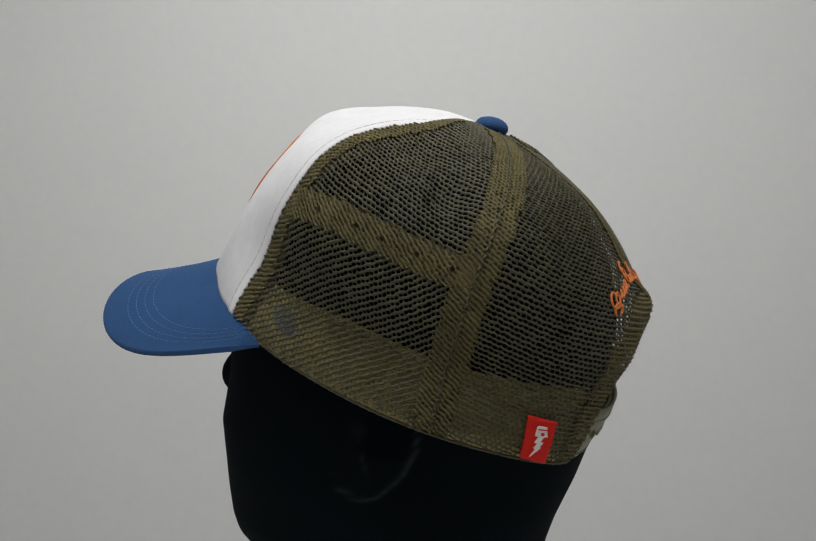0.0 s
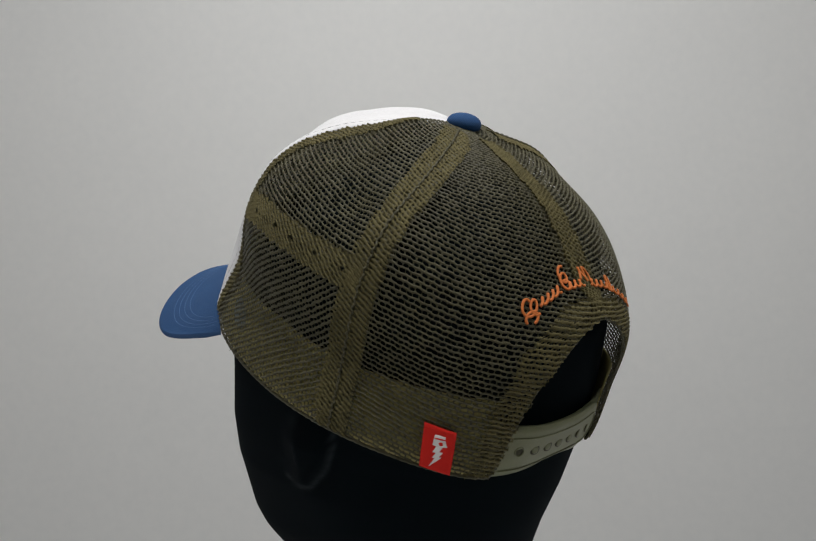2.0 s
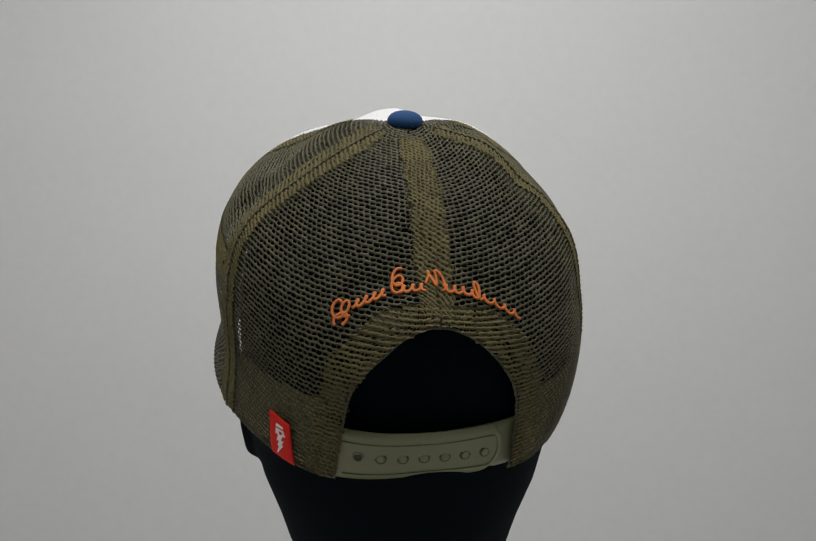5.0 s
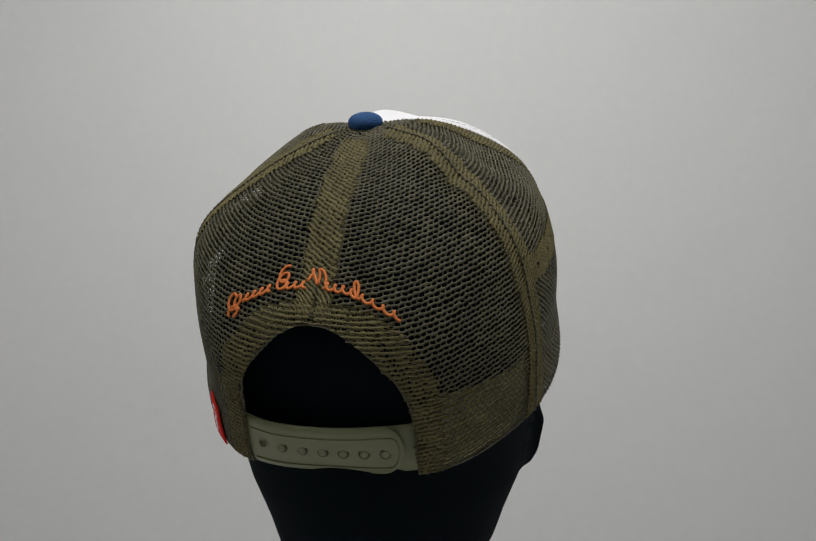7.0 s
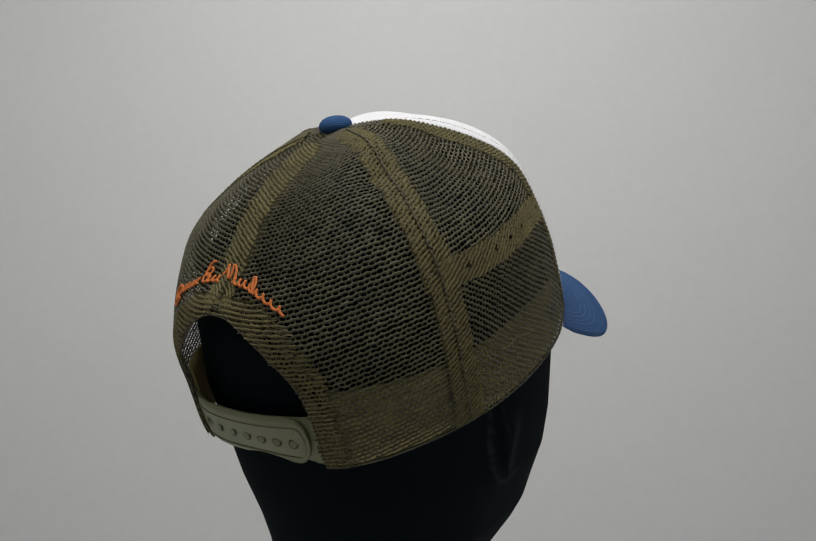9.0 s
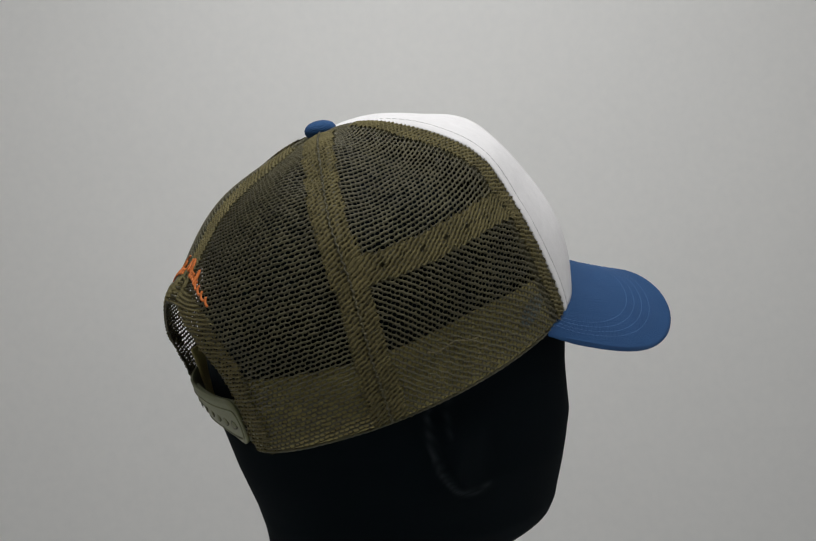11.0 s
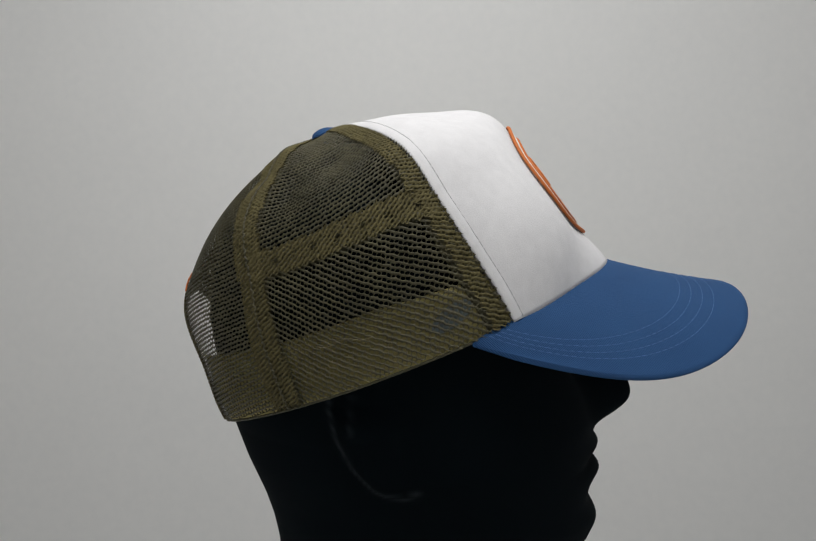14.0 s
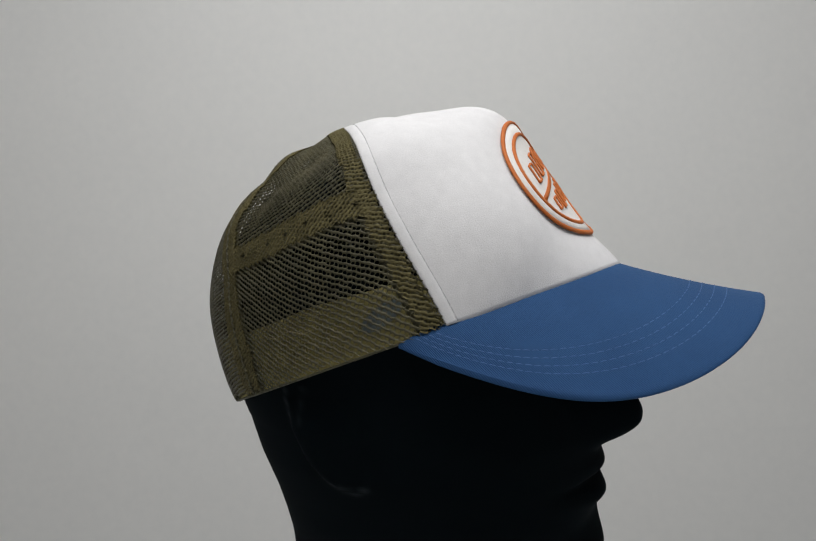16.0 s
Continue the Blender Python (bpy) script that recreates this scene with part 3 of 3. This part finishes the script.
def embroidery():
    """Orange looping stitch over the back opening, a plain flourish."""
    def base(u):
        ph = 153.5 + 47.5 * u
        s = lerp(u, [(0, 0.578), (0.12, 0.560), (0.28, 0.525), (0.42, 0.512), (0.58, 0.508), (0.72, 0.520), (0.86, 0.550), (1.0, 0.588)])
        return ph, s
    strokes = []
    # opening curl
    th = np.linspace(0.6, 3.6 * np.pi, 90)
    strokes.append((0.035 + 0.034 * np.cos(th) * np.linspace(1, 0.8, 90) + 0.075 * np.linspace(0, 1, 90), 0.008 + 0.019 * np.sin(th) * np.linspace(1.0, 0.8, 90) - 0.006 * np.linspace(0, 1, 90)))
    th = np.linspace(-1.2, 3.9, 40)
    strokes.append((0.072 + 0.034 * np.cos(th), -0.016 + 0.013 * np.sin(th)))
    # small run, tall curl, run, twin peak, long run, end
    def run(u0, u1, n, h):
        k = np.linspace(0, 1, 14 * n)
        return u0 + (u1 - u0) * k + 0.012 * np.sin(2 * np.pi * n * k), h * (0.5 - 0.5 * np.cos(2 * np.pi * n * k + 0.4))
    strokes.append(run(0.125, 0.29, 4, 0.017))
    th = np.linspace(0.7, 4.6 * np.pi, 110)
    k = np.linspace(0, 1, 110)
    strokes.append((0.345 + 0.030 * np.cos(th), 0.044 - 0.036 * k + 0.015 * np.sin(th)))
    strokes.append(run(0.36, 0.50, 3, 0.016))
    k = np.linspace(0, 1, 60)
    strokes.append((0.50 + 0.105 * k + 0.012 * np.sin(2 * np.pi * 2.5 * k), 0.006 + 0.038 * np.abs(np.sin(np.pi * 2.0 * k + 0.2)) ** 0.8))
    strokes.append(run(0.595, 0.78, 4, 0.016))
    strokes.append((0.785 + 0.012 * np.sin(2 * np.pi * k), 0.037 * np.sin(np.pi * k)))
    strokes.append(run(0.79, 1.0, 4, 0.015))
    for u, h in strokes:
        ph, s = base(np.clip(u, -0.02, 1.02))
        pts = crown(ph, s - h, 0.0009)
        up = pts - CEN
        up /= np.linalg.norm(up, axis=1)[:, None]
        v, f = tube(pts, 0.00064, 7, False, 0.75, up)
        part("embroidered_curl", mesh_of("embroidered_curl", v, f, M_ORANGE), cap, "orange embroidered flourish")


embroidery()


def snap_strap():
    # under strap comes from the wearer's right, the upper one with its round end lies over it
    def band(ph, lo_, hi_, off, thick):
        k = np.linspace(0, 1, 9)
        ss = lo_[:, None] * (1 - k) + hi_[:, None] * k
        pp = np.repeat(ph[:, None], 9, 1)
        o = off - 0.0004 * np.abs(2 * k - 1)[None, :] ** 6 + 0 * ss
        return slab(crown(pp, ss, o), crown(pp, ss, o - thick))
    def tug(ph):
        # the strap spans the opening flatter than the crown
        return -0.0012 * np.exp(-(((np.asarray(ph, float) - 180) / 17) ** 2))

    ph = np.linspace(168, 209, 40)
    v, f = band(ph, np.full(40, 0.838), np.full(40, 1.0), (-0.0030 + tug(ph))[:, None], 0.0013)
    part("under_strap", mesh_of("under_strap", v, f, M_STRAP), cap, "olive plastic strap half")
    ph = np.linspace(151, 201.2, 90)
    end = np.sqrt(np.clip(1 - np.clip((ph - 195.0) / 6.2, 0, 1) ** 2, 0.0004, 1))
    v, f = band(ph, 0.914 - 0.082 * end, 0.914 + 0.083 * end, (-0.0008 + tug(ph))[:, None], 0.0016)
    strap = part("snap_strap", mesh_of("snap_strap", v, f, M_STRAP), cap, "olive plastic strap with a row of snap holes")
    # raised bead round the strap's middle
    e = np.linspace(-np.pi / 2, np.pi / 2, 20)
    loop_p = np.concatenate([np.linspace(157, 197.2, 50), 197.2 + 2.6 * np.cos(e), np.linspace(197.2, 157, 50)])
    loop_s = np.concatenate([np.full(50, 0.868), 0.919 + 0.051 * np.sin(e), np.full(50, 0.970)])
    loop_s[70:] = np.linspace(0.970, 0.976, 50)
    pts = crown(loop_p, loop_s, -0.0007 + tug(loop_p))
    up = (pts - CEN) / np.linalg.norm(pts - CEN, axis=1)[:, None]
    v, f = tube(pts, 0.00042, 6, False, 1.0, up)
    part("bead", mesh_of("bead", v, f, M_STRAP), strap)
    for k in range(7):
        c = crown(161.6 + 5.75 * k, 0.908 + 0.0016 * k, -0.0007 + tug(161.6 + 5.75 * k))
        n = c - CEN
        n = Vector(n / np.linalg.norm(n))
        turn = Matrix.Translation(Vector(c)) @ n.to_track_quat("Z", "Y").to_matrix().to_4x4()
        if k == 0:
            v, f = lathe([(0.0026, 0.0), (0.0025, 0.0005), (0.0021, 0.0006), (0.0018, 0.0002), (0.0017, -0.0004)], 20)
            ring = part("snap_hole", mesh_of("snap_hole", v, f[:-2], M_STRAP), strap)
            ring.matrix_local = turn
            # flat dark disc: the hole's inner shade put in as colour
            v, f = lathe([(0.0019, 0.0), (0.0018, 0.00012), (0.0003, 0.00015)], 20)
            hole_disc = part("hole_shade", mesh_of("hole_shade", v, f, M_SNAP_SHADE), strap, "dark disc painted as the shade inside the hole")
            hole_disc.matrix_local = turn
        else:
            # wider dark disc under the peg paints the shaded ring about it
            v, f = lathe([(0.0026, -0.0002), (0.00255, 0.00012), (0.0014, 0.00015)], 20)
            peg_disc = part("peg_shade", mesh_of("peg_shade", v, f, M_SNAP_SHADE), strap, "dark disc painted as the shade round the peg")
            peg_disc.matrix_local = turn
            v, f = lathe([(0.0018, 0.0), (0.0018, 0.0003), (0.0016, 0.00042), (0.0010, 0.0005), (0.0003, 0.0005)], 20)
            peg = part("snap_peg", mesh_of("snap_peg", v, f, M_STRAP), strap)
            peg.matrix_local = turn


snap_strap()

# frayed ends at the corners of the back opening
for sg in (1, -1):
    for k in range(7):
        u = np.linspace(0, 1, 8)
        base = sg * (152.5 - 0.9 * k)
        bend = math.sin(k * 2.3 + sg)
        v, f = tube(crown(base + sg * 1.2 * bend * u**2, 0.99 + (0.006 + 0.003 * (k % 3)) * u, -0.0003) + np.outer(u, AXN) * -0.0006 * (1 + bend), 0.00016, 5)
        part("frayed_end", mesh_of("frayed_end", v, f, M_TAPE), cap)

# a pale thread end caught on the mesh
u = np.linspace(0, 1, 40)
v, f = tube(crown(-98 + 17 * u, 0.832 + 0.007 * np.sin(9 * u) + 0.03 * u, 0.0007), 0.00016, 5)
part("loose_thread", mesh_of("loose_thread", v, f, M_CREAM), cap, "loose pale thread")


# ---- bill ----
def bill_sheet(a, k):
    """Bill points: a from -1 to 1 round the brow, k from the rim (0) to the outer edge (1)."""
    a, k = np.broadcast_arrays(np.asarray(a, float), np.asarray(k, float))
    rim = crown(57 * a, 1.0) * 1000
    th = a * np.pi / 2
    y = 96 * np.sign(a) * np.abs(np.sin(th)) ** 0.668 - 7.56 * np.sin(2 * th)
    x = 31.7 + 152.3 * np.abs(np.cos(th)) ** 0.512
    z = 29.8 - 0.445 * (x - 112) - 13.1 * ((x - 112) / 80) ** 2 - 20.2 * np.abs(y / 50) ** 2.379 + 1.3 * y / 50
    edge = np.stack([x, y - 2.79 * (x - 30) / 100, z], -1)
    w = (np.abs(a) ** 12)[..., None]
    edge = edge * (1 - w) + rim * w
    p = rim * (1 - k[..., None]) + edge * k[..., None]
    p[..., 2] -= 5.4 * k * (1 - k)
    return p / 1000


def build_bill():
    a = np.sin(np.linspace(-math.pi / 2, math.pi / 2, 121))
    k = np.concatenate([np.linspace(-0.04, 0.93, 22), np.linspace(0.945, 1.0, 8)])
    sheet = bill_sheet(a[:, None], k[None, :])
    rnd = np.clip((k - 0.97) / 0.03, 0, 1) ** 2
    taper = np.clip((1 - np.abs(a)) / 0.05, 0.15, 1)[:, None, None]
    up = sheet + np.array([0, 0, 0.0008]) * (1 - rnd)[None, :, None] * taper
    low = sheet - np.array([0, 0, 0.0020]) * (1 - 0.75 * rnd)[None, :, None] * taper
    v, f = slab(up, low)
    ob = part("bill", mesh_of("bill", v, f, M_BLUE), cap, "curved blue twill bill with rows of stitching")
    # four rows of stitching that follow the edge
    for n in range(4):
        q = np.linspace(-0.97, 0.97, 500)
        run = np.linalg.norm(bill_sheet(q, 1.0) - bill_sheet(q, 0.0), axis=1)
        kk = 1 - (0.017 + 0.0058 * n) * (1 + 0.6 * q**2) / run
        ok = kk > 0.02
        line = bill_sheet(q[ok], kk[ok]) + np.array([0, 0, 0.0007])
        v, f = stitches(line, 0.0030, 0.0010, 0.00021, up=True)
        part("topstitch", mesh_of("topstitch", v, f, M_THREAD), ob)
    return ob


bill = build_bill()

# ---- button ----
v, f = lathe([(0.0072, -0.0016), (0.0084, -0.0004), (0.0089, 0.0010), (0.0088, 0.0024), (0.0081, 0.0039), (0.0068, 0.0051), (0.0050, 0.0060), (0.0028, 0.0066), (0.0006, 0.0068)], 40)
btn = part("button", mesh_of("button", v, f, M_BLUE), cap, "domed blue cloth-covered button")
btn.matrix_local = Matrix.Translation((-0.0511, 0, 0.0705)) @ Matrix.Rotation(radians(-13), 4, "Y")


# ---- display head ----
def head():
    KZ = [-320, -305, -270, -235, -200, -182, -173, -165, -150, -135, -112, -90, -60, -30, 0, 20, 35, 45, 57, 67]
    FR = [62, 56, 30, 22, 28, 40, 76, 108, 109, 109.5, 107, 108, 99, 97, 94, 84, 72, 60, 36, 0]
    BK = [-102, -96, -76, -69, -73, -77, -78, -79, -82, -87, -97, -105, -111, -116, -112, -104, -94, -83, -64, -42]
    HW = [90, 85, 62, 56, 53, 52, 52, 54, 62, 67, 76, 80, 84, 86, 84, 77, 67, 56, 38, 8]
    zs = np.concatenate([np.linspace(-320, -186, 20), np.linspace(-184, -30, 130), np.linspace(-27, 67, 32)])
    F, Bk, H = (np.interp(zs, KZ, q) for q in (FR, BK, HW))
    ker = np.array([1, 2, 3, 2, 1]) / 9
    F, Bk, H = (np.concatenate([q[:2], np.convolve(q, ker, "valid"), q[-2:]]) for q in (F, Bk, H))
    n = 320
    ang = np.arange(n) * 2 * math.pi / n
    c, s = np.cos(ang), np.sin(ang)
    mid = (Bk + H * 1.15)[:, None]
    face = (np.clip((zs + 180) / 20, 0, 1) * np.clip((10 - zs) / 40, 0, 1))[:, None]
    ex = 2 / (2.0 + 1.2 * face)
    x = np.where(c > 0, mid + (F[:, None] - mid) * np.abs(c) ** ex, mid - (mid - Bk[:, None]) * np.abs(c) ** (2 / (2.1 + 1.0 * np.clip((zs[:, None] + 92) / 30, 0, 1) * np.clip((40 - zs[:, None]) / 40, 0, 1))))
    y = H[:, None] * np.sign(s) * np.abs(s) + 0 * x
    front = np.clip(c, 0, 1)[None, :] ** 0.5
    g = lambda z0, w: np.exp(-(((zs[:, None] - z0) / w) ** 2))
    nose = np.interp(zs, [-97, -92, -86, -78, -68, -55, -38, -30], [0, 8, 21, 28, 27, 16, 5, 0])
    nose = np.convolve(np.pad(nose, 4, "edge"), np.ones(9) / 9, "valid")[:, None]
    x = x + nose * np.exp(-(np.abs((y + 4) / 15.5) ** 2.6)) * front
    x = x + (5 * g(-106, 5.5) + 5.5 * g(-121, 5.5) - 3.5 * g(-113.5, 2.0) - 3 * g(-136, 6) + 4 * g(-152, 8)) * np.exp(-(((y + 6) / 25) ** 2)) * front
    x = x - 9 * np.exp(-(((np.abs(y) - 30) / 13) ** 2)) * g(-48, 14) * front
    # each ear: a low pad with a rounded lower outline and a folded edge inside it
    z = np.repeat(zs[:, None], n, 1)
    bumpy, greyed = np.zeros(x.shape), np.zeros(x.shape)
    left = ([-38, -42, -42, -40, -32, -19, -7, -1, 3, 2], [-40, -55, -70, -82, -95, -107, -110.5, -107, -99, -70], [-12, -16, -18], [-66, -84, -91], 6.5, 1)
    right = ([-34, -37, -37, -34, -26, -15, -4, 4, 8, 6], [-40, -55, -70, -84, -101, -113, -118, -117, -110, -75], [-26, -26.5, -26], [-60, -72, -81], 7.0, -1)
    for ox, oz, ix, iz, pad, sg in (left, right):
        t = np.linspace(0, 9, 120)
        ax_, az_ = np.interp(t, np.arange(10), ox), np.interp(t, np.arange(10), oz)
        ax_[2:-2], az_[2:-2] = np.convolve(ax_, np.ones(5) / 5, "valid"), np.convolve(az_, np.ones(5) / 5, "valid")
        q = np.linspace(0, 2, 30)
        bx_, bz_ = np.interp(q, np.arange(3), ix), np.interp(q, np.arange(3), iz)
        rows_, cols_ = np.where((zs > -128)[:, None] & (x > -52) & (x < 20) & (np.sign(s)[None, :] == sg) & (np.abs(s)[None, :] > 0.4))
        px, pz = x[rows_, cols_], z[rows_, cols_]
        d2 = ((px[:, None] - ax_[:107]) ** 2 + (pz[:, None] - az_[:107]) ** 2).min(1)
        e2 = ((px[:, None] - bx_) ** 2 + (pz[:, None] - bz_) ** 2).min(1)
        inside = np.zeros(len(px), bool)
        for x0, z0, x1, z1 in zip(ax_, az_, np.roll(ax_, -1), np.roll(az_, -1)):
            inside ^= ((z0 > pz) != (z1 > pz)) & (px < (x1 - x0) * (pz - z0) / (z1 - z0 + 1e-9) + x0)
        back = np.clip((2 - px) / 22, 0, 1)
        bumpy[rows_, cols_] = inside * pad * back * np.clip((-68 - pz) / 16, 0, 1) * (1 - np.exp(-d2 / 4)) + (0.9 * np.exp(-d2 / 3) + 0.8 * np.exp(-e2 / 5)) * (pz < -62)
        # greyer along the ear's outline, half as much along its inner fold
        greyed[rows_, cols_] = np.maximum(np.exp(-d2 / 0.8), 0.5 * np.exp(-e2 / 1.2)) * (pz < -62)
    y = y + np.sign(y) * bumpy
    turn = 0.008
    X, Y = x * math.cos(turn) - y * math.sin(turn) - 1.0, x * math.sin(turn) + y * math.cos(turn) - 3.4
    v = np.stack([X, Y, z], -1).reshape(-1, 3) / 1000
    m = len(zs)
    f = [(i * n + k, i * n + (k + 1) % n, (i + 1) * n + (k + 1) % n, (i + 1) * n + k) for i in range(m - 1) for k in range(n)]
    f += [tuple(reversed(range(n))), tuple((m - 1) * n + k for k in range(n))]
    me = mesh_of("mannequin_head", v, f, M_BLACK)
    grey_attr = me.attributes.new("grey_lines", "FLOAT", "POINT")
    grey_attr.data.foreach_set("value", 0.85 * greyed.ravel().astype(np.float32))
    ob = new("mannequin_head", me)
    return tagged(ob, "matt black flocked display head standing on a white table", "mannequin")


dummy = head()


def motions():
    rows = []
    for k in range(33):
        t = k * 0.5
        turn = -11.350 * t - 0.01542 * (t - 8) ** 2
        a = math.radians(157.5 + turn)
        rows.append((t, pose(-0.0132 * math.sin(a), 0.0132 * math.cos(a), LIFT, 0, 0, 157.5 + turn)))
    for ob in (cap, dummy):
        walk(ob, rows)


motions()
